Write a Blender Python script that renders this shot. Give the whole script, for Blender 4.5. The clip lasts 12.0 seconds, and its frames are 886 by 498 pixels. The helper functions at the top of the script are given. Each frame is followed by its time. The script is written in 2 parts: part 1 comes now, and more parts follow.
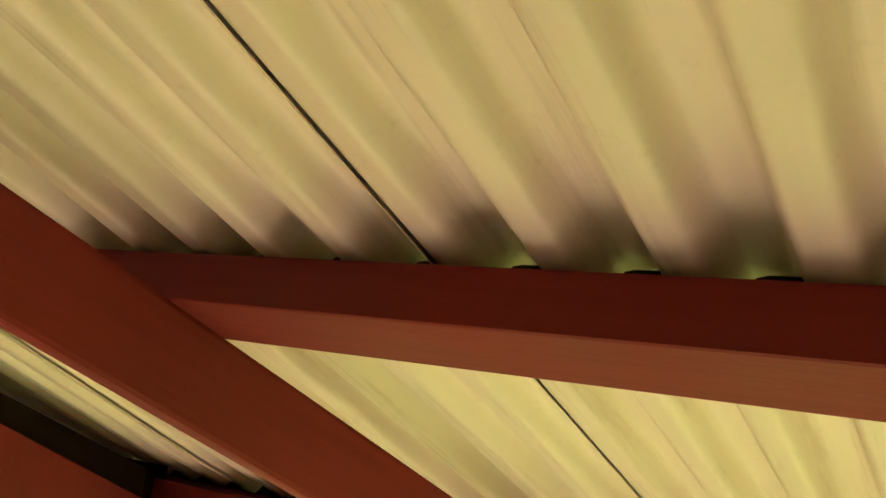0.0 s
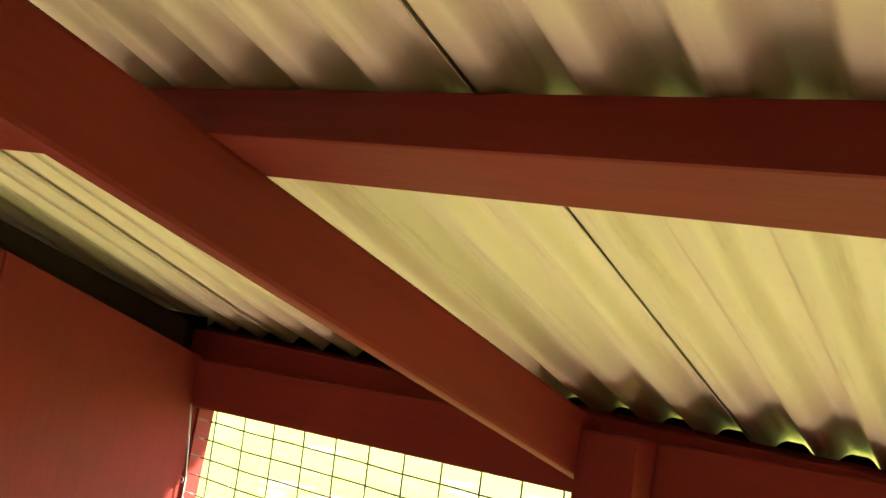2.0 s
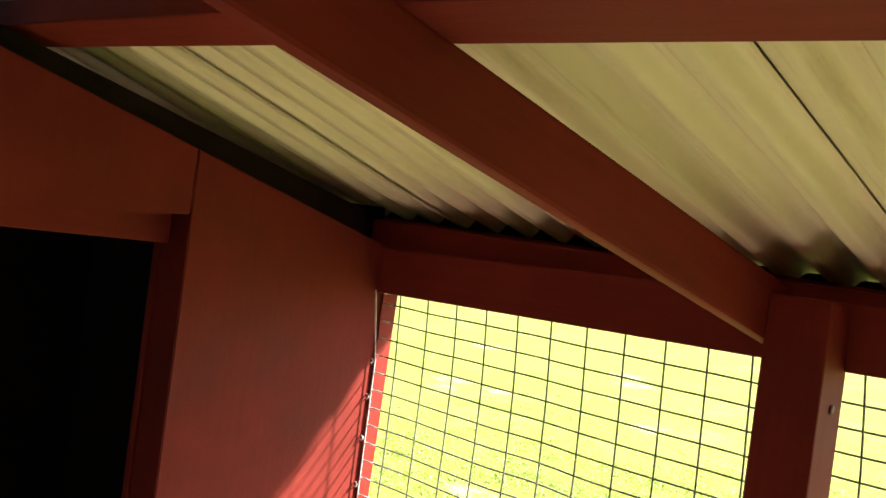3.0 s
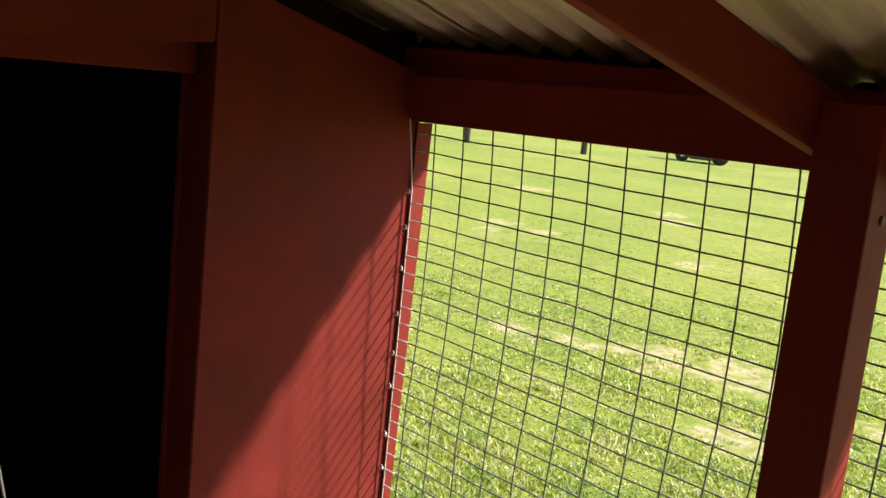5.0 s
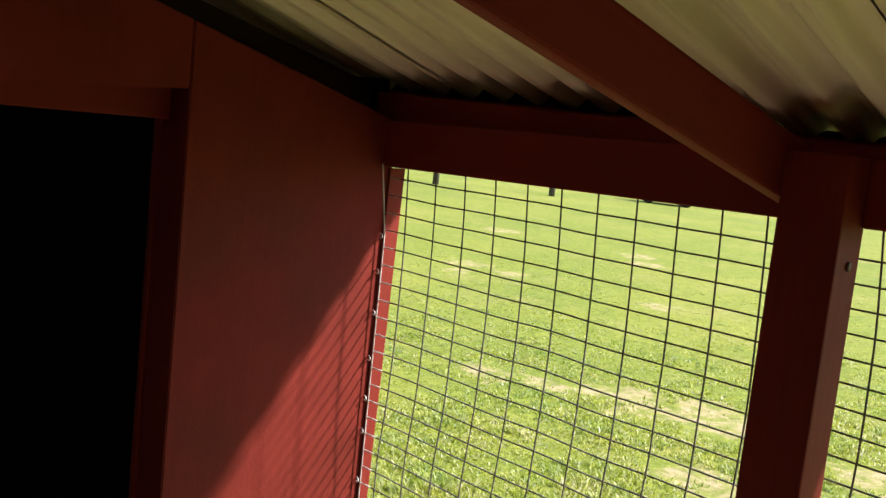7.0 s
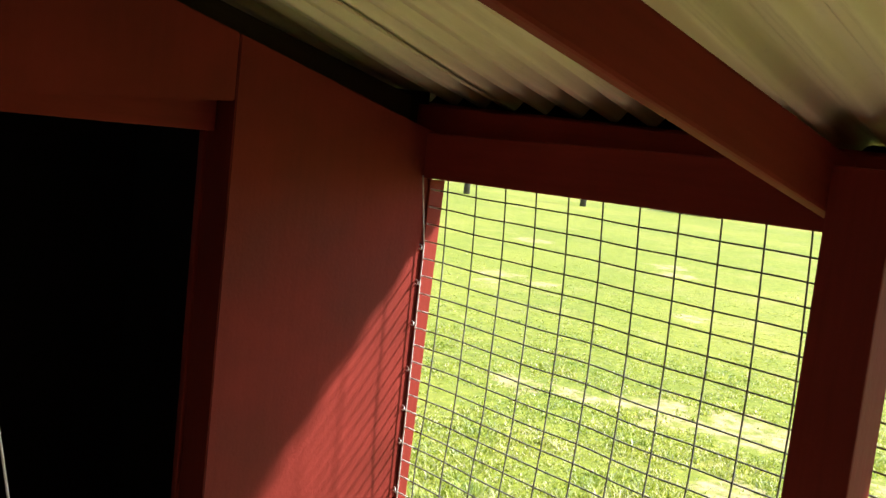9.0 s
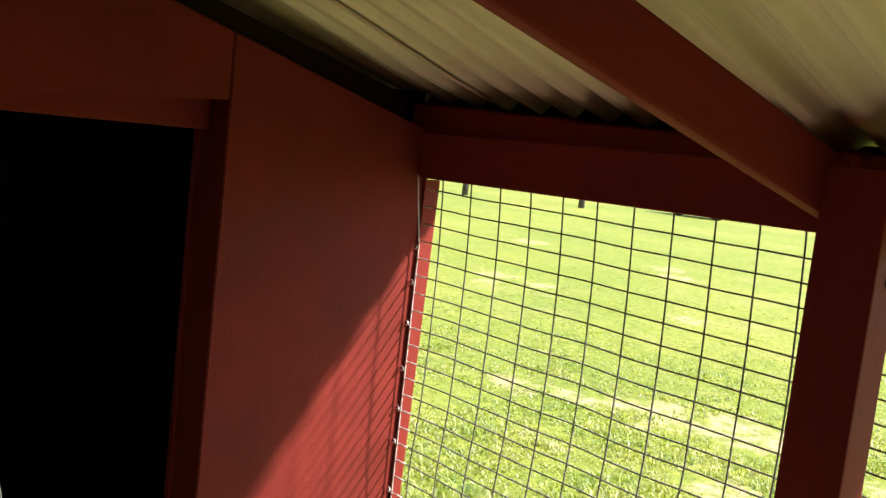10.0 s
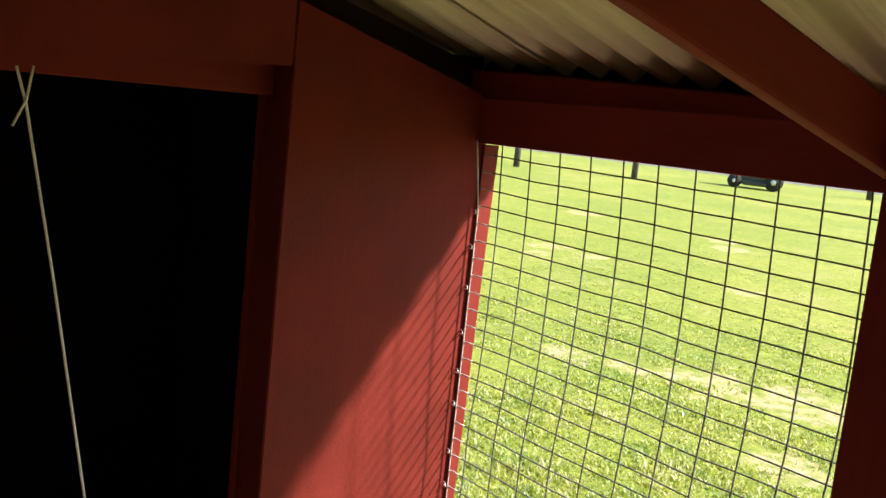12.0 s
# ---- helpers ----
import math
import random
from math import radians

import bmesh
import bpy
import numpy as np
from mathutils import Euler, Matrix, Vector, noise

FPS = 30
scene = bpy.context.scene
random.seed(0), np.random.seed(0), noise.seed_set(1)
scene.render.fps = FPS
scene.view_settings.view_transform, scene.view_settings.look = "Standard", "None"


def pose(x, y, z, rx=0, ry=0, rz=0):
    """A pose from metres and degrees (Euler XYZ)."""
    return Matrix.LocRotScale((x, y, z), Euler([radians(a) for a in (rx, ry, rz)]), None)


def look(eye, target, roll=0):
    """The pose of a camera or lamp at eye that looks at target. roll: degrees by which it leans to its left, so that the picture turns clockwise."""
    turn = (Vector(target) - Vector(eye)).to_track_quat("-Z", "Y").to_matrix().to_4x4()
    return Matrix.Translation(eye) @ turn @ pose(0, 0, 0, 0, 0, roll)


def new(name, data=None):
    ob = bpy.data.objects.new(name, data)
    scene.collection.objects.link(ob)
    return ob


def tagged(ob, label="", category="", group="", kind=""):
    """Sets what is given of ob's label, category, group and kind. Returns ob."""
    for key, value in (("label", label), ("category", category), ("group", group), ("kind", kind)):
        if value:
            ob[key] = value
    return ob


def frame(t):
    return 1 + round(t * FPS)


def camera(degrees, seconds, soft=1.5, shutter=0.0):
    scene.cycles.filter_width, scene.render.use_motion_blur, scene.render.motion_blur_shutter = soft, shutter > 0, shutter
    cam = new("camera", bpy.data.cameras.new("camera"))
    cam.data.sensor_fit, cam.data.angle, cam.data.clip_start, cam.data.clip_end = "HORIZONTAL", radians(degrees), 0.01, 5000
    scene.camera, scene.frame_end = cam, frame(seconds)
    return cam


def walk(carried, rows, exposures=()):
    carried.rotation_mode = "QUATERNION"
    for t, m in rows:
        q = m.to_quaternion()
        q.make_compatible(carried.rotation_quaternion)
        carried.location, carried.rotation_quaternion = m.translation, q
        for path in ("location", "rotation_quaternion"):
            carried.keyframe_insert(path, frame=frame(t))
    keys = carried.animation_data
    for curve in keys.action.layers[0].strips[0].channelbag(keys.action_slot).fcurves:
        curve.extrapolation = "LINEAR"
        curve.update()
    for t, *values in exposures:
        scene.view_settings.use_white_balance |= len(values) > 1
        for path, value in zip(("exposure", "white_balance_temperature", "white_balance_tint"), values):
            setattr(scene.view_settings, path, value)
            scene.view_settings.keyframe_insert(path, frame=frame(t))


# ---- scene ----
cam = camera(48.3, 12.0)
PATH = [
    (0, (1.358, -1.115, 0.201), (0.156, 0.408, 0.691), 9.4),
    (0.5, (1.361, -1.103, 0.229), (0.171, 0.412, 0.766), 10.0),
    (1, (1.354, -1.097, 0.234), (0.153, 0.404, 0.786), 10.8),
    (1.5, (1.351, -1.116, 0.208), (0.154, 0.419, 0.67), 10.7),
    (2, (1.355, -1.116, 0.174), (0.113, 0.434, 0.403), 9.9),
    (2.5, (1.357, -1.122, 0.155), (-0.011, 0.335, 0.25), 8.8),
    (3, (1.347, -1.142, 0.138), (-0.11, 0.228, 0.121), 7.5),
    (3.5, (1.355, -1.093, 0.114), (-0.161, 0.199, -0.062), 6.8),
    (3.7, (1.349, -1.077, 0.105), (-0.168, 0.204, -0.132), 6.7),
    (5.5, (1.333, -1.12, 0.108), (-0.121, 0.212, -0.227), 5.8),
    (6, (1.334, -1.099, 0.109), (-0.102, 0.261, -0.193), 6.0),
    (6.5, (1.332, -1.108, 0.114), (-0.093, 0.268, -0.157), 6.0),
    (7, (1.333, -1.121, 0.113), (-0.109, 0.244, -0.134), 6.1),
    (9, (1.328, -1.139, 0.116), (-0.157, 0.181, -0.119), 6.3),
    (9.5, (1.332, -1.136, 0.115), (-0.154, 0.183, -0.118), 6.4),
    (10, (1.331, -1.133, 0.114), (-0.152, 0.189, -0.118), 6.5),
    (10.5, (1.328, -1.124, 0.112), (-0.153, 0.2, -0.12), 6.9),
    (11, (1.336, -1.125, 0.111), (-0.141, 0.204, -0.119), 7.1),
    (11.5, (1.363, -1.146, 0.114), (-0.094, 0.208, -0.098), 7.1),
    (12, (1.336, -1.155, 0.101), (-0.202, 0.088, -0.197), 6.1),
]
walk(cam, [(t, look(e, g, r)) for t, e, g, r in PATH],
     [(0, 3.05), (1.5, 3.05), (2.0, 3.05), (2.6, 2.6), (3.5, 1.85), (5.3, 1.05), (6.5, 1.0), (7.2, 1.1), (8.8, 1.47), (11.0, 1.44), (12.0, 1.35)])

# ---- light ----
SUN_FROM = Vector((0.95, 1.0, 1.3)).normalized()
world = bpy.data.worlds.new("world")
scene.world = world
world.use_nodes = True
wn = world.node_tree
sky = wn.nodes.new("ShaderNodeTexSky")
sky.sky_type, sky.sun_disc = "NISHITA", False
sky.sun_elevation = math.asin(SUN_FROM.z)
sky.sun_rotation = math.atan2(SUN_FROM.x, SUN_FROM.y)
wn.links.new(sky.outputs[0], wn.nodes["Background"].inputs[0])
wn.nodes["Background"].inputs[1].default_value = 0.12
sun = new("sun", bpy.data.lights.new("sun", "SUN"))
sun.data.energy, sun.data.angle, sun.data.color = 5.0, radians(2.6), (1.0, 0.95, 0.86)
sun.matrix_world = look(SUN_FROM * 30, (0, 0, 0))


# ---- materials ----
def material(name, rough=0.7, metal=0.0):
    m = bpy.data.materials.new(name)
    m.use_nodes = True
    b = m.node_tree.nodes["Principled BSDF"]
    b.inputs["Roughness"].default_value, b.inputs["Metallic"].default_value = rough, metal
    return m, m.node_tree, b


def coords(nt, scale=(1, 1, 1), kind="Object"):
    tc, mp = nt.nodes.new("ShaderNodeTexCoord"), nt.nodes.new("ShaderNodeMapping")
    mp.inputs["Scale"].default_value = scale
    nt.links.new(tc.outputs[kind], mp.inputs[0])
    return mp.outputs[0]


def noise_tex(nt, vec, scale, detail=5, rough=0.55):
    n = nt.nodes.new("ShaderNodeTexNoise")
    n.inputs["Scale"].default_value, n.inputs["Detail"].default_value, n.inputs["Roughness"].default_value = scale, detail, rough
    nt.links.new(vec, n.inputs["Vector"])
    return n.outputs["Fac"]


def ramp(nt, fac, stops):
    r = nt.nodes.new("ShaderNodeValToRGB")
    while len(r.color_ramp.elements) < len(stops):
        r.color_ramp.elements.new(0.5)
    for e, (p, c) in zip(r.color_ramp.elements, stops):
        e.position, e.color = p, (*c, 1)
    nt.links.new(fac, r.inputs[0])
    return r.outputs[0]


def mix(nt, fac, a, b, mode="MIX"):
    m = nt.nodes.new("ShaderNodeMix")
    m.data_type, m.blend_type = "RGBA", mode
    for sock, v in ((m.inputs[0], fac), (m.inputs[6], a), (m.inputs[7], b)):
        if isinstance(v, (int, float)):
            sock.default_value = v
        elif isinstance(v, tuple):
            sock.default_value = (*v, 1)
        else:
            nt.links.new(v, sock)
    return m.outputs[2]


def bump(nt, bsdf, height, strength, dist):
    b = nt.nodes.new("ShaderNodeBump")
    b.inputs["Strength"].default_value, b.inputs["Distance"].default_value = strength, dist
    nt.links.new(height, b.inputs["Height"])
    nt.links.new(b.outputs[0], bsdf.inputs["Normal"])


def painted_wood(name, dark, mid, light, grain_axis, rough=0.68, grained=0.3):
    """Paint over sawn timber: brush marks and grain along one axis, blotches and worn spots."""
    m, nt, b = material(name, rough)
    s = [34, 34, 34]
    s[grain_axis] = 2.2
    grain = noise_tex(nt, coords(nt, s), 3.0, 6)
    blotch = noise_tex(nt, coords(nt), 5.0, 5)
    fine = noise_tex(nt, coords(nt), 160.0, 3)
    c = ramp(nt, blotch, [(0.3, dark), (0.52, mid), (0.72, light)])
    c = mix(nt, grained, c, ramp(nt, grain, [(0.3, dark), (0.6, light)]))
    worn = ramp(nt, noise_tex(nt, coords(nt), 23.0, 6, 0.7), [(0.68, (0, 0, 0)), (0.76, (0.35, 0.35, 0.35))])
    nt.links.new(mix(nt, worn, c, tuple(v * 0.45 for v in dark)), b.inputs["Base Color"])
    nt.links.new(ramp(nt, blotch, [(0.3, (rough - 0.1,) * 3), (0.7, (rough + 0.12,) * 3)]), b.inputs["Roughness"])
    b.inputs["Specular IOR Level"].default_value = 0.19
    h = mix(nt, 0.4 if grained > 0.2 else 0.85, grain, fine)
    bump(nt, b, h, 0.35, 0.002)
    return m


RED_D, RED_M, RED_L = (0.150, 0.0170, 0.0115), (0.190, 0.0215, 0.0150), (0.232, 0.0275, 0.0200)
RED_X = painted_wood("red_paint_along_x", RED_D, RED_M, RED_L, 0)
RED_Y = painted_wood("red_paint_along_y", RED_D, RED_M, RED_L, 1)
RED_WALL = painted_wood("red_rolled_paint", (0.125, 0.0140, 0.0100), (0.172, 0.0195, 0.0140), (0.218, 0.027, 0.020), 2, 0.7, 0.12)
RED_Z = painted_wood("red_paint_along_z", RED_D, RED_M, RED_L, 2)
# Dark brown puts the shade of the wall-top gap into the colour.
GAP_SHADE = painted_wood("gap_shade_brown", (0.020, 0.014, 0.009), (0.034, 0.024, 0.016), (0.052, 0.038, 0.026), 1, 0.85)
# Near-black colour holds the shade of the hen house and roof hollows.
SHADE_WOOD = painted_wood("shade_black_wood", (0.006, 0.004, 0.003), (0.010, 0.007, 0.005), (0.016, 0.011, 0.008), 1, 0.85)


def sheet_metal():
    m, nt, b = material("cream_coated_steel", 0.42)
    blotch = noise_tex(nt, coords(nt, (6, 1.2, 6)), 2.0, 5)
    c = ramp(nt, blotch, [(0.3, (0.72, 0.62, 0.44)), (0.55, (0.79, 0.69, 0.50)), (0.75, (0.83, 0.74, 0.55))])
    streak = noise_tex(nt, coords(nt, (46, 2.0, 10)), 1.6, 5, 0.65)
    st = ramp(nt, streak, [(0.55, (0, 0, 0)), (0.72, (0.4, 0.4, 0.4))])
    c = mix(nt, st, c, (0.42, 0.31, 0.19))
    dust = ramp(nt, noise_tex(nt, coords(nt), 70, 4, 0.7), [(0.6, (0, 0, 0)), (0.8, (0.25, 0.25, 0.25))])
    nt.links.new(mix(nt, dust, c, (0.36, 0.29, 0.2)), b.inputs["Base Color"])
    nt.links.new(ramp(nt, streak, [(0.4, (0.38,) * 3), (0.7, (0.62,) * 3)]), b.inputs["Roughness"])
    bump(nt, b, noise_tex(nt, coords(nt, (1, 0.4, 1)), 14, 3), 0.12, 0.004)
    return m


CREAM = sheet_metal()


def plain(name, col, rough=0.6, metal=0.0, var=0.25, scale=30.0):
    m, nt, b = material(name, rough, metal)
    f = noise_tex(nt, coords(nt), scale, 4)
    nt.links.new(ramp(nt, f, [(0.3, tuple(v * (1 - var) for v in col)), (0.7, tuple(min(1, v * (1 + var)) for v in col))]), b.inputs["Base Color"])
    bump(nt, b, f, 0.15, 0.001)
    return m


GALV = plain("galvanised_wire", (0.17, 0.17, 0.16), 0.5, 0.15, 0.3, 90)
# Lit copy of the wire: sunlight on the cut edge in its colour.
LIT_WIRE = plain("sunlit_wire", (0.62, 0.60, 0.58), 0.55, 0.1, 0.2, 90)
STAPLE = plain("bright_steel", (0.8, 0.8, 0.79), 0.35, 0.7, 0.1, 200)
TWINE = plain("pale_twine", (0.82, 0.80, 0.77), 0.9, 0, 0.3, 400)
POST_WOOD = plain("weathered_fence_wood", (0.055, 0.045, 0.036), 0.9, 0, 0.4, 12)
RUBBER = plain("black_rubber", (0.02, 0.02, 0.02), 0.9)
BODY = plain("dark_green_bodywork", (0.02, 0.026, 0.02), 0.35)
PALE = plain("pale_metal", (0.7, 0.7, 0.68), 0.4, 0.2)

BARE = [(-2.98, 3.48, 0.24, 0.13), (-2.62, 3.70, 0.26, 0.17), (-2.24, 3.98, 0.28, 0.28), (-2.02, 3.76, 0.22, 0.28), (-1.72, 4.16, 0.34, 0.38), (-1.50, 3.90, 0.2, 0.2),
        (-1.10, 3.06, 0.24, 0.20), (-0.60, 3.92, 0.32, 0.28), (-6.35, 6.45, 0.2, 0.25), (-6.75, 7.0, 0.25, 0.3),
        (-6.1, 7.1, 0.18, 0.2), (-9.5, 10.4, 0.3, 0.35), (-6.4, 9.9, 0.35, 0.35), (-7.0, 10.6, 0.3, 0.4), (-4.2, 7.2, 0.2, 0.3)]


def ground_material():
    m, nt, b = material("turf", 0.95)
    v = coords(nt)
    big, mid, fine = noise_tex(nt, v, 0.35, 5), noise_tex(nt, v, 4.0, 6, 0.65), noise_tex(nt, v, 45.0, 5, 0.7)
    c = ramp(nt, big, [(0.36, (0.085, 0.145, 0.007)), (0.5, (0.19, 0.225, 0.014)), (0.62, (0.34, 0.31, 0.055))])
    c = mix(nt, 0.5, c, ramp(nt, mid, [(0.32, (0.065, 0.12, 0.007)), (0.5, (0.165, 0.215, 0.012)), (0.66, (0.28, 0.285, 0.036))]))
    c = mix(nt, 0.5, c, ramp(nt, noise_tex(nt, v, 12.0, 7, 0.8), [(0.35, (0.075, 0.105, 0.008)), (0.52, (0.20, 0.235, 0.018)), (0.66, (0.44, 0.43, 0.08))]))
    # bare earth in given patches with ragged edges, and scattered thin spots
    sep = nt.nodes.new("ShaderNodeSeparateXYZ")
    wob = nt.nodes.new("ShaderNodeTexNoise")
    wob.inputs["Scale"].default_value, wob.inputs["Detail"].default_value = 1.7, 6
    nt.links.new(v, wob.inputs["Vector"])
    shift = nt.nodes.new("ShaderNodeVectorMath")
    shift.operation = "MULTIPLY_ADD"
    nt.links.new(wob.outputs["Color"], shift.inputs[0])
    shift.inputs[1].default_value = (0.7, 0.6, 0)
    nt.links.new(v, shift.inputs[2])
    nt.links.new(shift.outputs[0], sep.inputs[0])

    def calc(op, a, bb):
        n = nt.nodes.new("ShaderNodeMath")
        n.operation = op
        for s, q in zip(n.inputs, (a, bb)):
            if isinstance(q, (int, float)):
                s.default_value = q
            else:
                nt.links.new(q, s)
        return n.outputs[0]
    best = None
    for px, py, rx, ry in BARE:
        dx = calc("DIVIDE", calc("SUBTRACT", sep.outputs[0], px + 0.35), rx)
        dy = calc("DIVIDE", calc("SUBTRACT", sep.outputs[1], py + 0.30), ry)
        d = calc("ADD", calc("MULTIPLY", dx, dx), calc("MULTIPLY", dy, dy))
        best = d if best is None else calc("MINIMUM", best, d)
    ragged = noise_tex(nt, v, 9.0, 7, 0.75)
    edge = calc("ADD", best, calc("ADD", calc("MULTIPLY", calc("SUBTRACT", mid, 0.5), 2.6), calc("MULTIPLY", calc("SUBTRACT", ragged, 0.5), 3.4)))
    f = ramp(nt, edge, [(0.45, (0.9, 0.9, 0.9)), (1.1, (0, 0, 0))])
    thin = ramp(nt, noise_tex(nt, v, 1.1, 7, 0.72), [(0.53, (0, 0, 0)), (0.70, (0.6, 0.6, 0.6))])
    broken = ramp(nt, noise_tex(nt, v, 7.0, 6, 0.7), [(0.42, (0.08, 0.08, 0.08)), (0.60, (1, 1, 1))])
    f = mix(nt, 1.0, f, broken, "MULTIPLY")
    earth = ramp(nt, fine, [(0.3, (0.38, 0.27, 0.15)), (0.7, (0.56, 0.43, 0.26))])
    c = mix(nt, thin, c, (0.31, 0.27, 0.09))
    nt.links.new(mix(nt, f, c, earth), b.inputs["Base Color"])
    bump(nt, b, fine, 0.6, 0.02)
    return m


TURF = ground_material()


def blade_material():
    m, nt, b = material("grass_blades", 0.36)
    g = nt.nodes.new("ShaderNodeNewGeometry")
    c = ramp(nt, g.outputs["Random Per Island"], [(0.0, (0.24, 0.30, 0.026)), (0.40, (0.43, 0.46, 0.060)), (0.70, (0.58, 0.58, 0.16)), (0.94, (0.78, 0.74, 0.46))])
    # Paler bluish patches paint sheen on the blades; darker ones vary their tone.
    sheen_tone = ramp(nt, noise_tex(nt, coords(nt), 3.0, 5, 0.7), [(0.35, (0.62, 0.80, 0.70)), (0.55, (1.0, 1.0, 1.0)), (0.70, (1.15, 1.08, 1.6))])
    c = mix(nt, 1.0, c, sheen_tone, "MULTIPLY")
    nt.links.new(c, b.inputs["Base Color"])
    b.inputs["Specular IOR Level"].default_value = 0.5
    through_leaf = nt.nodes.new("ShaderNodeBsdfTranslucent")
    nt.links.new(c, through_leaf.inputs["Color"])
    both = nt.nodes.new("ShaderNodeMixShader")
    both.inputs[0].default_value = 0.55
    nt.links.new(b.outputs[0], both.inputs[1])
    nt.links.new(through_leaf.outputs[0], both.inputs[2])
    nt.links.new(both.outputs[0], nt.nodes["Material Output"].inputs["Surface"])
    return m


BLADE = blade_material()
# Pale colour for an unseen wall, chosen to bounce light onto the purlins.
BOUNCE_WOOD = painted_wood("pale_bounce_wood", (0.40, 0.31, 0.20), (0.48, 0.38, 0.25), (0.55, 0.45, 0.31), 2, 0.75)
# Unseen floor, kept pale so it bounces light onto the roof.
BOUNCE_FLOOR = plain("pale_bounce_floor", (0.42, 0.34, 0.24), 0.95, 0, 0.4, 14)


# ---- building helpers ----
def mesh_of(name, bm, mat):
    me = bpy.data.meshes.new(name)
    bm.to_mesh(me)
    bm.free()
    me.materials.append(mat)
    return me


def part(name, bm, mat, parent, label=""):
    ob = new(name, mesh_of(name, bm, mat))
    ob.parent = parent
    return tagged(ob, label)


def box_bm(lo, hi, bevel=0.003):
    bm = bmesh.new()
    bmesh.ops.create_cube(bm, size=1.0)
    for v in bm.verts:
        v.co = [l + (c + 0.5) * (h - l) for c, l, h in zip(v.co, lo, hi)]
    if bevel:
        bmesh.ops.bevel(bm, geom=list(bm.edges), offset=bevel, segments=2, affect="EDGES", profile=0.6)
    return bm


def timber(name, size, m, mat, label, category="beam", group="", bevel=0.003):
    """A length of timber, its base corner at the origin of m."""
    ob = new(name, mesh_of(name, box_bm((0, 0, 0), size, bevel), mat))
    ob.matrix_world = m
    return tagged(ob, label, category, group)


def board(name, lo, hi, mat, label="", category="", kind="", bevel=0.002, parent=None):
    ob = new(name, mesh_of(name, box_bm(lo, hi, bevel), mat))
    if parent:
        ob.parent = parent
    return tagged(ob, label, category, "", kind)


def tube_bm(points, r, sides=6):
    bm = bmesh.new()
    rings = []
    pts = [Vector(p) for p in points]
    for i, p in enumerate(pts):
        d = (pts[min(i + 1, len(pts) - 1)] - pts[max(i - 1, 0)]).normalized()
        a = d.orthogonal().normalized()
        if i:
            prev = rings[-1][1]
            a = (prev - d * prev.dot(d)).normalized()
        bb = d.cross(a)
        rings.append(([bm.verts.new(p + r * (math.cos(k * math.tau / sides) * a + math.sin(k * math.tau / sides) * bb)) for k in range(sides)], a))
    for (q, _), (w, _) in zip(rings, rings[1:]):
        for k in range(sides):
            bm.faces.new((q[k], q[(k + 1) % sides], w[(k + 1) % sides], w[k]))
    bm.faces.new(rings[0][0][::-1])
    bm.faces.new(rings[-1][0])
    for f in bm.faces:
        f.smooth = True
    return bm


# ---- setting ----
GROUND = -1.45
SLOPE = math.atan(0.265)
XR, XL, YB = 0.764, -0.0125, -0.061
HB, HT = 0.0315, 0.111
HEAD_RISE = 0.019
EAST, BACK = 2.46, -2.3

bm = bmesh.new()
bmesh.ops.create_grid(bm, x_segments=8, y_segments=8, size=1500)
ob = new("ground", mesh_of("ground", bm, TURF))
ob.location = (0, 0, GROUND)
tagged(ob, "sunlit rough green grass field with bare earth patches", "ground", "", "structure")

board("floor", (-1.3, BACK, GROUND + 0.004), (EAST, 0.0, GROUND + 0.03), BOUNCE_FLOOR, "unseen pale floor of the run, bounces light up", "floor", "structure", 0)

# wall beside the run, with the doorway to the dark hen house
DOOR_Y, DOOR_END, DOOR_T = -0.394, -1.25, 0.127

def slanted_panel(name, y0, y1, z0, mat, label, x=XL, thick=0.045, top=0.114, fall=0.289, dip=0.0):
    """Wall panel whose top follows the roof slope."""
    pb = bmesh.new()
    rows = [[pb.verts.new(c) for c in ((xx, y0, z0 - dip * (y1 - y0)), (xx, y1, z0), (xx, y1, top - fall * y1), (xx, y0, top - fall * y0))] for xx in (x - thick, x)]
    p, q = rows
    pb.faces.new(p), pb.faces.new(q[::-1])
    for k in range(4):
        pb.faces.new((p[k], q[k], q[(k + 1) % 4], p[(k + 1) % 4]))
    bmesh.ops.recalc_face_normals(pb, faces=pb.faces)
    bmesh.ops.bevel(pb, geom=list(pb.edges), offset=0.002, segments=2, affect="EDGES")
    return tagged(new(name, mesh_of(name, pb, mat)), label, "wall", "", "structure")


slanted_panel("wall_west", DOOR_Y, 0.010, GROUND, RED_WALL, "red painted plywood wall panel partly in sun", XL, 0.082)
slanted_panel("wall_lintel", DOOR_END - 0.02, DOOR_Y - 0.0015, DOOR_T, RED_WALL, "red painted board over the dark doorway", dip=0.07)
slanted_panel("wall_west_rear", BACK, DOOR_END - 0.024, GROUND, RED_Z, "red painted plywood wall beyond the doorway")
frame_ob = tagged(new("door_frame"), "dark red painted door frame round an open doorway", "door frame", "", "structure")
board("head", (-0.115, DOOR_END, 0.078), (-0.063, DOOR_Y - 0.004, DOOR_T + 0.05), RED_Y, parent=frame_ob)
board("jamb", (-0.115, DOOR_Y - 0.003, GROUND), (-0.099, DOOR_Y + 0.03, DOOR_T + 0.03), RED_Z, parent=frame_ob)
board("jamb", (-0.115, DOOR_END, GROUND), (-0.036, DOOR_END + 0.036, 0.078), RED_Z, parent=frame_ob)

# closed hen house added behind the wall, shade put into its near-black colour
HX = -1.25
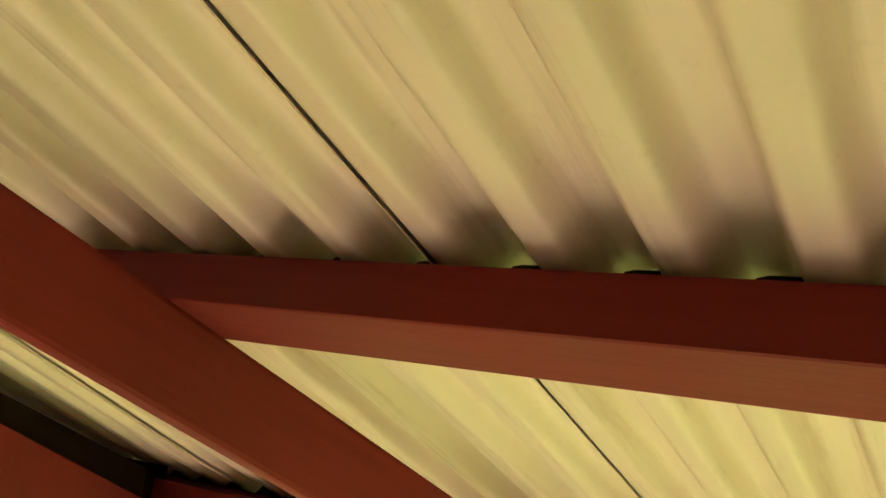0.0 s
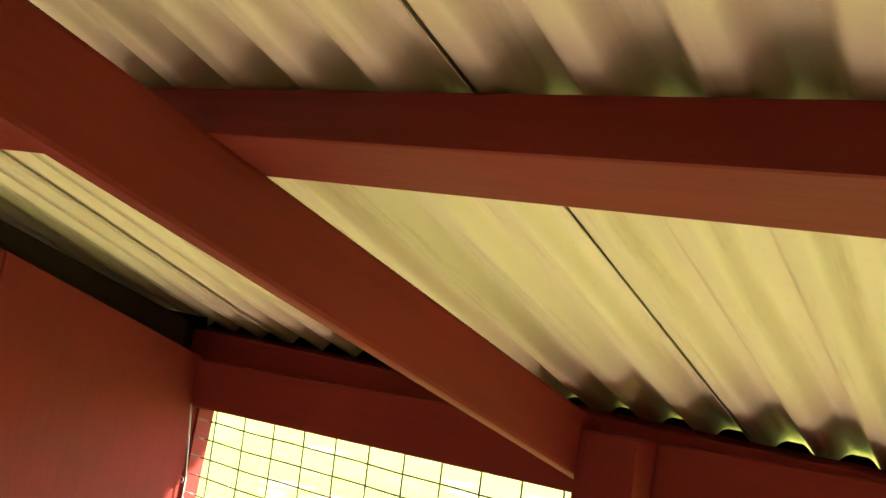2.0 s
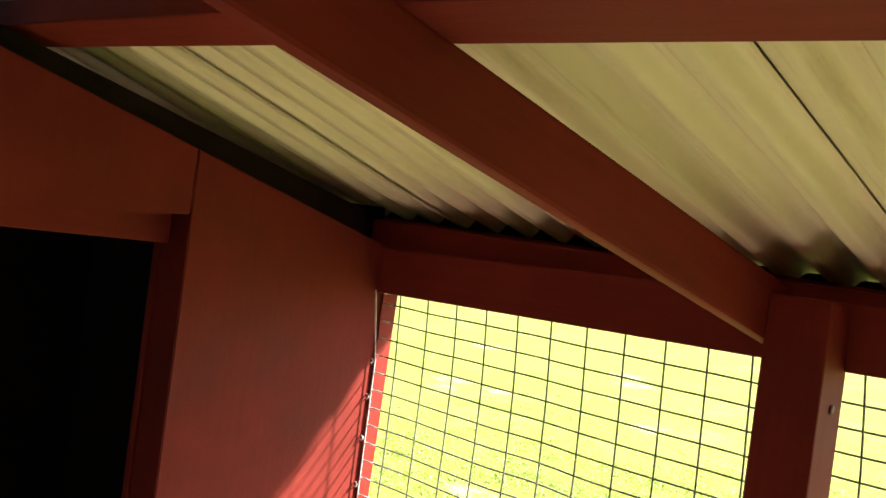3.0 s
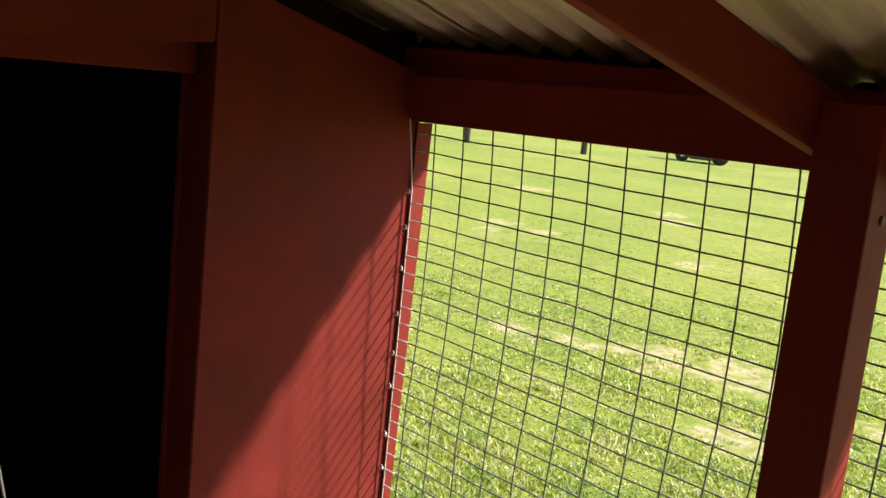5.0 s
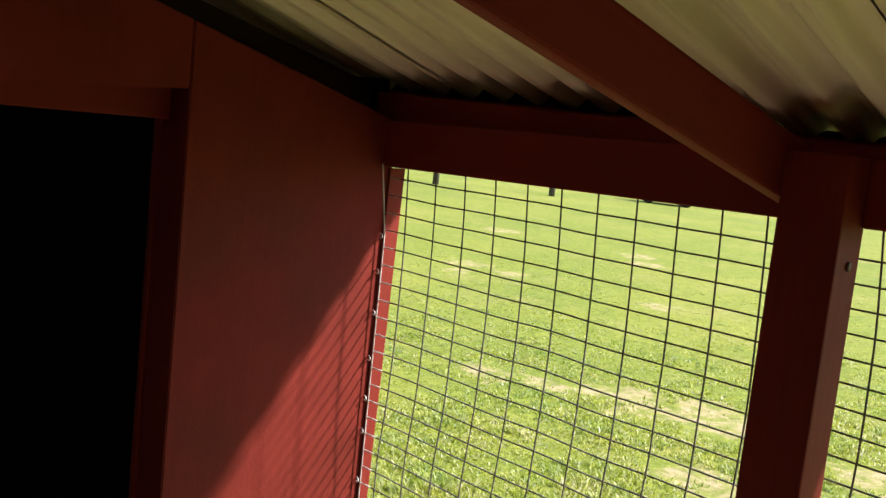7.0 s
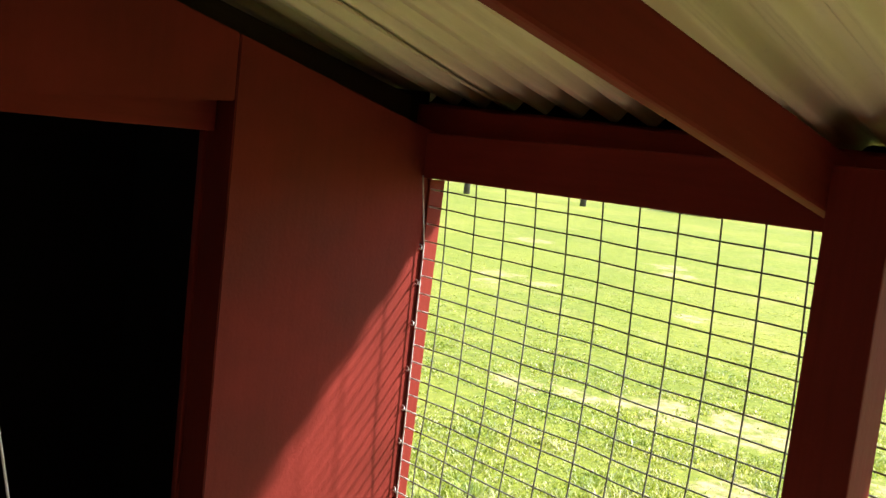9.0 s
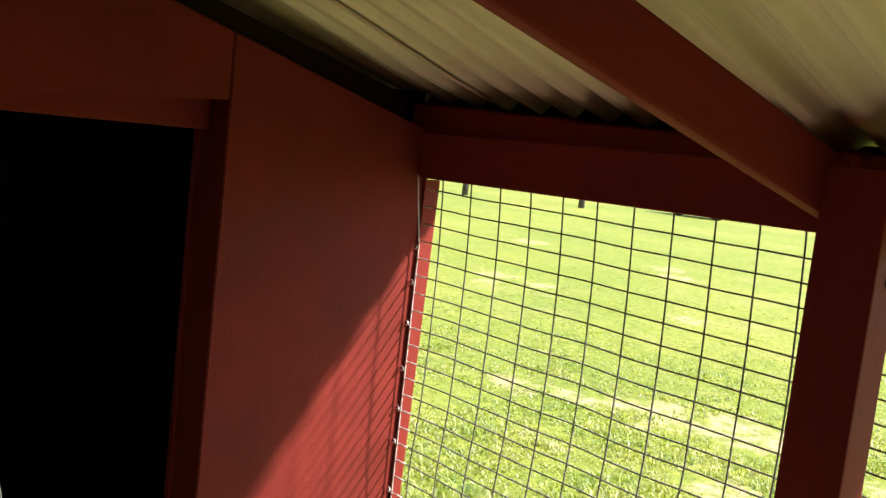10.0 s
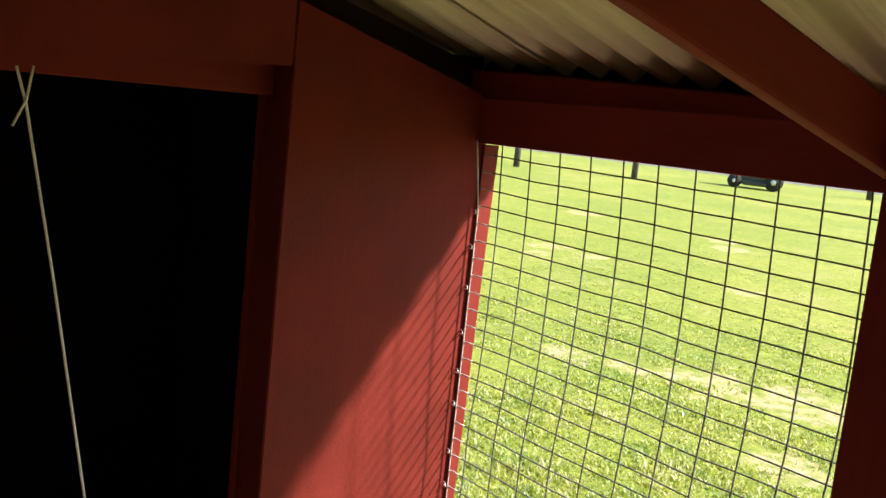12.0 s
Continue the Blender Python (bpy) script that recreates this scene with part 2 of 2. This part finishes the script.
board("house_wall_north", (HX, 0.004, GROUND), (XL - 0.08, 0.05, 0.185), SHADE_WOOD, "near-black hen house wall added to keep the doorway dark", "wall", "structure")
slanted_panel("house_wall_west", BACK, 0.05, GROUND, SHADE_WOOD, "near-black hen house wall added to keep the doorway dark", HX, 0.05, 0.220, 0.300)
board("house_floor", (HX, BACK, GROUND + 0.034), (-0.11, 0.0, GROUND + 0.05), SHADE_WOOD, "near-black hen house floor added to keep the doorway dark", "floor", "structure")

# unseen closing walls of the run; the pale back one bounces light inside
board("wall_south", (HX, BACK - 0.05, GROUND), (EAST + 0.05, BACK, 0.70), BOUNCE_WOOD, "unseen back wall, pale to bounce light", "wall", "structure")
slanted_panel("wall_east", BACK, 0.05, GROUND, RED_Z, "unseen red painted timber side wall", EAST + 0.05, 0.05, 0.112, 0.242)

# ---- front frame: posts, headers, stud ----
POSTS = [XR, XR + 0.85]
posts = []
for px in POSTS:
    posts.append(timber("post", (0.078, 0.058, 0.127 - GROUND), pose(px, YB, GROUND), RED_Z, "red painted square timber post of the mesh front", "post", "posts of the mesh front"))
ends = [(XL + 0.001, XR - 0.001), (XR + 0.079, POSTS[1] - 0.001), (POSTS[1] + 0.079, EAST - 0.001)]
for x0, x1 in ends:
    timber("header_beam", (x1 - x0, 0.094, HT - HB), pose(x0, -0.014, HB + HEAD_RISE * (x0 - XL), 0, -math.degrees(HEAD_RISE), 0), RED_X, "red painted header beam above the wire mesh", "beam", "header beams")
    timber("sill_beam", (x1 - x0, 0.054, 0.09), pose(x0, -0.014, GROUND + 0.03), RED_X, "red painted bottom rail below the wire mesh", "beam", "sill beams")

# stud that carries the cut edge of the mesh beside the wall
stud = timber("stud", (0.0042, 0.0345, HB - GROUND - 0.034), pose(XL + 0.002, 0.0, GROUND + 0.032), RED_Z, "red painted upright batten with mesh stapled to it", "post", "", 0.0018)
for v in stud.data.vertices:
    if v.co.y > 0.02:
        v.co.y -= 0.020 * (HB - GROUND - 0.034 - v.co.z)

# plate between the header beams and the front purlin
timber("wall_plate", (EAST - XL + 0.06, 0.068, 0.068), Matrix.Translation((XR, 0, 0.134)) @ Matrix.Rotation(radians(1.2), 4, "Y") @ Matrix.Translation((XL - 0.075 - XR, 0.020, -0.058)), RED_X,
       "dark red painted plate above the header beams", "beam")

# ---- roof ----
ROOF = Matrix.Translation((XR, 0, 0.134)) @ Matrix.Rotation(radians(1.2), 4, "Y") @ Matrix.Rotation(-SLOPE, 4, "X")
RAFT = Matrix.Translation((XR, 0, 0.134)) @ Matrix.Rotation(-SLOPE, 4, "X")
SHEETS = ROOF @ Matrix.Rotation(radians(5.4), 4, "Z")
LEN_UP, LEN_DOWN = 2.33, 0.0
for rx, d in ((0.0, 0.0), (0.85, -0.048)):
    timber("rafter", (0.022, LEN_UP + LEN_DOWN, 0.075), RAFT @ Matrix.Translation((rx - 0.022, -LEN_UP, -0.075 + d)), RED_Y,
           "red painted sloping rafter meeting the post", "beam", "rafters", 0.005)
# Added rafter, its dark brown standing in for shade above the wall.
timber("wall_gap_rafter", (0.05, LEN_UP + 0.075, 0.141), RAFT @ Matrix.Translation((XL - 0.13 - XR, -LEN_UP, -0.100)), GAP_SHADE,
       "dark brown rafter added for the shaded gap along the wall top", "beam", "rafters")
PURLIN = Matrix.Translation((XR, 0, 0.134)) @ Matrix.Rotation(radians(2.9), 4, "Y") @ Matrix.Rotation(-SLOPE, 4, "X")
PUR_W, PUR_H = 0.066, 0.040
for s in (-0.695, 0.085, -1.56):
    timber("purlin", (EAST - HX - 0.02, PUR_W if s < 0 else 0.06, PUR_H), (PURLIN if s < 0 else ROOF) @ Matrix.Translation((HX + 0.01 - XR, s, -0.0012)), RED_X,
           "red painted purlin under the corrugated sheets", "beam", "purlins")

# Added board: blocks the light leaking in over the hen house wall.
timber("light_stop_board", (XL - 0.09 - HX, 0.04, 0.12), ROOF @ Matrix.Translation((HX - XR, 0.012, -0.0815)), SHADE_WOOD,
       "near-black board added to stop light under the roof", "board")

PITCH, DEPTH, TROUGH = 0.0762, 0.021, 0.087


def profile(u):
    """Height of the corrugation at u metres across: flat-bottomed troughs with rounded shoulders."""
    c = 0.5 - 0.5 * math.cos(math.tau * (u - TROUGH) / PITCH)
    s = min(1.0, max(0.0, (c - 0.20) / 0.58))
    return DEPTH * (0.65 * s + 0.35 * s * s * (3 - 2 * s))


def sheet_bm(x0, n, lift, y0, y1, rise=0.0042):
    """A corrugated sheet whose first edge rides up over the sheet beside it."""
    steps, rows = 20, 24
    pb = bmesh.new()
    grid = []
    for k in range(int(n * steps) + 1):
        u = k * PITCH / steps
        z = profile(u + x0) + lift + rise * max(0.0, 1 - max(0.0, u - 1.5 * PITCH) / (5 * PITCH))
        col = []
        for j in range(rows + 1):
            y = y0 + (y1 - y0) * j / rows
            w = 0.0012 * noise.noise((x0 + u * 4, y * 2.5, lift * 100)) + 0.030 * (x0 + u) * max(-1.2, min(0.0, y) / 0.68)
            col.append((pb.verts.new((x0 + u, y, z + w)), pb.verts.new((x0 + u, y, z + w + 0.0012))))
        grid.append(col)
    for a, b in zip(grid, grid[1:]):
        for j in range(rows):
            pb.faces.new((a[j][0], a[j + 1][0], b[j + 1][0], b[j][0]))
            pb.faces.new((a[j][1], b[j][1], b[j + 1][1], a[j + 1][1]))
        pb.faces.new((a[0][0], b[0][0], b[0][1], a[0][1]))
        pb.faces.new((a[-1][0], a[-1][1], b[-1][1], b[-1][0]))
    for col, flip in ((grid[0], 1), (grid[-1], 0)):
        for j in range(rows):
            f = (col[j][0], col[j][1], col[j + 1][1], col[j + 1][0])
            pb.faces.new(f if not flip else f[::-1])
    for f in pb.faces:
        f.smooth = True
    return pb


roof = tagged(new("roof"), "cream corrugated metal roof sheets, thinly streaked with dirt", "roof", "", "structure")
roof.matrix_world = SHEETS
LAP, COVER = 0.150, 10.75 * 0.0762
for k in range(-3, 2):
    x0 = LAP + k * COVER
    part("sheet", sheet_bm(x0 - 1.5 * PITCH, 12.25, PUR_H + 0.001, -LEN_UP - 0.1, 0.232), CREAM, roof)


def shade_strip_bm(x0, x1, s0, s1, share):
    """A strip of painted shade filling the corrugation hollows on top of a purlin."""
    fb = bmesh.new()
    n = int((x1 - x0) / (PITCH / 12))
    rings = []
    for k in range(n + 1):
        x = x0 + (x1 - x0) * k / n
        top = PUR_H + 0.0006 + share * profile(x * math.cos(radians(5.4)) + s0 * math.sin(radians(5.4)))
        rings.append([fb.verts.new(c) for c in ((x, s0, PUR_H - 0.001), (x, s1, PUR_H - 0.001), (x, s1, top), (x, s0, top))])
    for p, q in zip(rings, rings[1:]):
        for k in range(4):
            fb.faces.new((p[k], p[(k + 1) % 4], q[(k + 1) % 4], q[k]))
    fb.faces.new(rings[0]), fb.faces.new(rings[-1][::-1])
    bmesh.ops.recalc_face_normals(fb, faces=fb.faces)
    return fb


# Added near-black strips: shade in the hollows, blocked light at the eaves.
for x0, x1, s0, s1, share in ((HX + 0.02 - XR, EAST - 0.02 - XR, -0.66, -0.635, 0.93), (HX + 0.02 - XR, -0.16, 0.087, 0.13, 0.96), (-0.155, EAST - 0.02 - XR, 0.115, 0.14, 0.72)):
    strip = new("shade_strip", mesh_of("shade_strip", shade_strip_bm(x0, x1, s0, s1, share), SHADE_WOOD))
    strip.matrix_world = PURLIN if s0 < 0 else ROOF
    tagged(strip, "near-black strip added as shade between purlin and sheets", "filler strip")


# ---- wire mesh ----
WR = 0.0014


def mesh_panel(x0, x1, first, row, ztop, zbot, label, tilt=0.004, cut=False):
    """Welded mesh: uprights at x0, first, then slowly narrowing steps; rows every `row` metres, all a little bent."""
    panel = tagged(new("wire_mesh_panel"), label, "wire mesh", "wire mesh panels")
    panel.location = (x0, 0, 0)
    ups = [0.0]
    k = 0
    while first + 0.0728 * k - 0.0005 * k * k < x1:
        ups.append(first + 0.0728 * k - 0.0005 * k * k - x0)
        k += 1
    zs = [ztop + 0.05 - i * 0.025 for i in range(int((ztop - zbot) / 0.025) + 3)]

    def off(u, z):
        hold = min(1.0, u / 0.05) if cut else 1.0
        return (0.0034 * hold * noise.noise((x0 + u * 3.1, 0.4, z * 9)), 0.006 * hold * noise.noise((x0 + u * 1.7, 9.4, z * 3)), 0.0032 * noise.noise((x0 + u * 8.3, 5.4, z * 4.0)))
    for u in ups:
        pts = []
        for z in zs[0 if u else 1:]:
            o = off(u, z)
            zc = max(z, -0.5)
            pts.append((u + o[0] - (0.064 * zc + 0.17 * zc * zc if u else 0.0), o[1] - 0.0026 - (0.020 * max(0.0, (z + 0.09) / 0.13) if cut and not u else 0.0), z))
        part("wire", tube_bm(pts, WR, 5), LIT_WIRE if cut and not u else GALV, panel)
    j = 0
    while ztop - j * row > zbot:
        z = ztop - j * row
        pts = []
        n = 30
        for i in range(n + 1):
            u = (x1 - x0) * i / n
            o = off(u, z)
            pts.append((u, o[1] - 0.0004, z + o[2] + tilt * u))
        if cut:
            part("wire_end", tube_bm(pts[:2], WR, 5), LIT_WIRE, panel, "wire end with sunlight in its pale colour")
            pts = pts[1:]
        part("wire", tube_bm(pts, WR, 5), GALV, panel)
        j += 1
    return panel


mesh_panel(-0.002, XR + 0.045, 0.046, 0.0311, 0.011, GROUND + 0.06, "galvanised welded wire mesh with cut ends at the wall", cut=True)
mesh_panel(0.800, POSTS[1] + 0.04, 0.870, 0.0292, 0.0125, GROUND + 0.06, "galvanised welded wire mesh stapled behind the posts")
mesh_panel(POSTS[1] + 0.05, EAST - 0.01, POSTS[1] + 0.11, 0.0292, 0.0125, GROUND + 0.06, "galvanised welded wire mesh stapled behind the posts")


# ---- twine at the doorway ----
def along(points, n=10):
    return [Vector(points[i]).lerp(Vector(points[i + 1]), k / n) for i in range(len(points) - 1) for k in range(n)] + [Vector(points[-1])]


twine = tagged(new("twine"), "pale twine tied over the doorway and pulled taut", "string")
part("cord", tube_bm(along([(-0.004, -0.797, 0.086), (0.0, -0.785, 0.042), (0.0, -0.739, -0.197), (0.0, -0.682, -0.514), (0.0, -0.55, -1.25)]), 0.0022, 6), TWINE, twine)
part("loose_end", tube_bm(along([(-0.004, -0.776, 0.088), (0.003, -0.785, 0.044), (0.003, -0.801, 0.010)]), 0.0019, 6), TWINE, twine)

# ---- field: fence posts and parked mower ----
for fx, fy, hgt in ((-17.95, 16.6, 1.5), (-16.0, 19.05, 1.5), (-13.1, 25.8, 1.5)):
    pb = tube_bm([(0, 0, -0.2), (0.005, 0, 0.5), (-0.005, 0.004, hgt)], 0.085, 9)
    ob = new("fence_post", mesh_of("fence_post", pb, POST_WOOD))
    ob.location = (fx, fy, GROUND)
    tagged(ob, "dark weathered wooden fence post standing in grass", "fence post", "fence posts")


def wheel(parent, x, y, z, r, w):
    tyre = part("wheel", tube_bm([(0, -w / 2, 0), (0, -w / 2 + 0.01, 0), (0, w / 2 - 0.01, 0), (0, w / 2, 0)], r, 20), RUBBER, parent)
    tyre.location = (x, y, z)
    rim = part("rim", tube_bm([(0, -w / 2 - 0.012, 0), (0, w / 2 + 0.012, 0)], r * 0.30, 14), PALE, tyre, "pale metal wheel rim")
    return tyre


mower = tagged(new("ride_on_mower"), "dark ride-on lawn mower parked on the grass", "mower")
part("chassis", box_bm((-0.72, -0.28, 0.18), (0.60, 0.28, 0.36), 0.04), BODY, mower)
hood = part("hood", box_bm((-0.80, -0.24, 0.36), (-0.18, 0.24, 0.72), 0.08), BODY, mower)
for hy in (-0.16, 0.16):
    lamp = part("headlight", tube_bm([(-0.815, hy, 0.52), (-0.79, hy, 0.52)], 0.055, 12), PALE, hood, "pale round headlight")
part("deck", box_bm((-0.35, -0.50, 0.10), (0.30, 0.50, 0.22), 0.04), BODY, mower)
part("mudguard", box_bm((0.22, -0.44, 0.42), (0.74, 0.44, 0.56), 0.06), BODY, mower)
part("seat", box_bm((0.26, -0.22, 0.56), (0.62, 0.22, 0.66), 0.04), RUBBER, mower)
part("backrest", box_bm((0.58, -0.22, 0.62), (0.68, 0.22, 0.98), 0.04), RUBBER, mower)
part("steering_column", tube_bm([(-0.16, 0, 0.55), (0.02, 0, 0.95)], 0.03, 8), RUBBER, mower)
for sx, r, w in ((-0.56, 0.19, 0.16), (0.48, 0.25, 0.22)):
    for sy in (-0.34, 0.34):
        wheel(mower, sx, sy, r, r, w)
mower.matrix_world = pose(-14.9, 22.9, GROUND, 0, 0, 32)

# ---- grey band of painted tree shade beyond the fence posts ----
FIELD_SHADE = plain("field_shade_grey", (0.13, 0.125, 0.115), 0.95, 0, 0.45, 3.0)
tb = bmesh.new()
ring = []
for i in range(41):
    f = i / 40
    cx, cy = -27 + 26 * f, 24.3 + 11 * f
    wob = 0.35 * noise.noise((i * 0.37, 2.0, 0)) + 0.15 * noise.noise((i * 1.3, 5.0, 0))
    ring.append((tb.verts.new((cx, cy + wob, 0)), tb.verts.new((cx - 1.2, cy + 3.2 - wob, 0))))
for p, q in zip(ring, ring[1:]):
    tb.faces.new((p[0], q[0], q[1], p[1]))
track = new("shade_band", mesh_of("shade_band", tb, FIELD_SHADE))
track.location = (0, 0, GROUND + 0.006)
tagged(track, "grey band painted as shade across the field", "track", "", "structure")

# ---- staples and bent wire ends along the wall ----
STAPLES = (-0.093, -0.157, -0.232, -0.316, -0.39, -0.452, -0.544, -0.61, -0.69, -0.77, -0.86)
for z in STAPLES:
    pb = tube_bm([(-0.018, 0.003, -0.003), (-0.004, -0.003, -0.003), (0.0, -0.004, 0.0), (-0.002, -0.003, 0.004), (-0.018, 0.003, 0.005)], 0.0012, 6)
    st = new("staple", mesh_of("staple", pb, STAPLE))
    st.location = (-0.0015, -0.004, z)
    tagged(st, "bright steel staple holding the wire mesh", "staple", "staples")

# ---- grass ----
rng = np.random.default_rng(5)


def grass(name, count, d0, d1, h0, h1, w0, label):
    """Blades over the field in front of the mesh, thinning out with distance and missing on bare earth."""
    tufts = count // 9
    ang = np.radians(rng.uniform(-62, -10, tufts))
    d = d0 * (d1 / d0) ** rng.uniform(0, 1, tufts)
    spread = rng.uniform(0.006, 0.030, tufts)
    tx, ty = 1.35 + d * np.sin(ang), -1.12 + d * np.cos(ang)
    own = np.repeat(np.arange(tufts), 9)
    count = len(own)
    d, tall = d[own], rng.uniform(0.6, 1.5, tufts)[own]
    x, y = tx[own] + spread[own] * rng.normal(0, 1, count), ty[own] + spread[own] * rng.normal(0, 1, count)
    clump = np.array([noise.noise((a * 2.6, b * 2.6, 0)) + 0.6 * noise.noise((a * 9, b * 9, 3)) for a, b in zip(x, y)])
    thin = np.array([noise.fractal((a * 0.9, b * 0.9, 7), 0.8, 2.1, 4) for a, b in zip(x, y)])
    bare = np.full(count, 9.0)
    for px, py, rx, ry in BARE:
        bare = np.minimum(bare, ((x - px) / rx) ** 2 + ((y - py) / ry) ** 2)
    chance = np.clip((bare + 1.3 * clump - 0.45) * 1.0, 0.04, 1) * np.clip(1.15 - 1.3 * np.clip(thin, 0, 1), 0.25, 1)
    keep = (rng.uniform(0, 1, count) < chance * np.clip((d1 - d) / 4.0, 0, 1)) & (y > 0.12)
    x, y, d, clump, tall = x[keep], y[keep], d[keep], clump[keep], tall[keep]
    n = len(x)
    grow = np.clip(0.75 + 0.7 * clump, 0.35, 1.6)
    h = rng.uniform(h0, h1, n) * grow * tall * np.clip(1.30 - d / 9.0, 0.25, 1)
    w = w0 * rng.uniform(0.7, 1.4, n) * np.sqrt(d / 3.0)
    turn, lean, bend = rng.uniform(0, math.tau, n), rng.uniform(0.35, 1.25, n), rng.uniform(0, math.tau, n)
    dx, dy = np.cos(turn) * w, np.sin(turn) * w
    bx, by = np.cos(bend) * h * lean, np.sin(bend) * h * lean
    z0 = np.full(n, GROUND - 0.003)
    co = np.empty((n, 5, 3), dtype=np.float32)
    for i, (ox, oy, oz, s) in enumerate(((0, 0, 0, -1), (0, 0, 0, 1), (0.35, 0.35, 0.62, 0.75), (0.35, 0.35, 0.62, -0.75), (1, 1, 1, 0))):
        co[:, i, 0], co[:, i, 1], co[:, i, 2] = x + s * dx + ox * bx, y + s * dy + oy * by, z0 + oz * h
    idx = np.arange(n, dtype=np.int32)[:, None] * 5
    loops = (idx + np.array([0, 1, 2, 3, 3, 2, 4], dtype=np.int32)).ravel()
    me = bpy.data.meshes.new(name)
    me.vertices.add(n * 5)
    me.vertices.foreach_set("co", co.ravel())
    me.loops.add(n * 7)
    me.loops.foreach_set("vertex_index", loops)
    me.polygons.add(n * 2)
    start = (np.arange(n, dtype=np.int32)[:, None] * 7 + np.array([0, 4], dtype=np.int32)).ravel()
    me.polygons.foreach_set("loop_start", start)
    me.update(calc_edges=True)
    me.materials.append(BLADE)
    return tagged(new(name, me), label, "grass", "", "stuff")


grass("grass", 340000, 2.6, 14.0, 0.014, 0.042, 0.0030, "short rough sunlit green grass with pale tufts")

# ---- knot in the painted post ----
KNOT = plain("dark_knot", (0.085, 0.016, 0.012), 0.6, 0, 0.3, 200)
kn = part("knot", tube_bm([(-0.0012, 0, 0), (0.0012, 0, 0)], 0.006, 10), KNOT, posts[0])
kn.location = (0.0785, 0.031, 0.004 - GROUND)
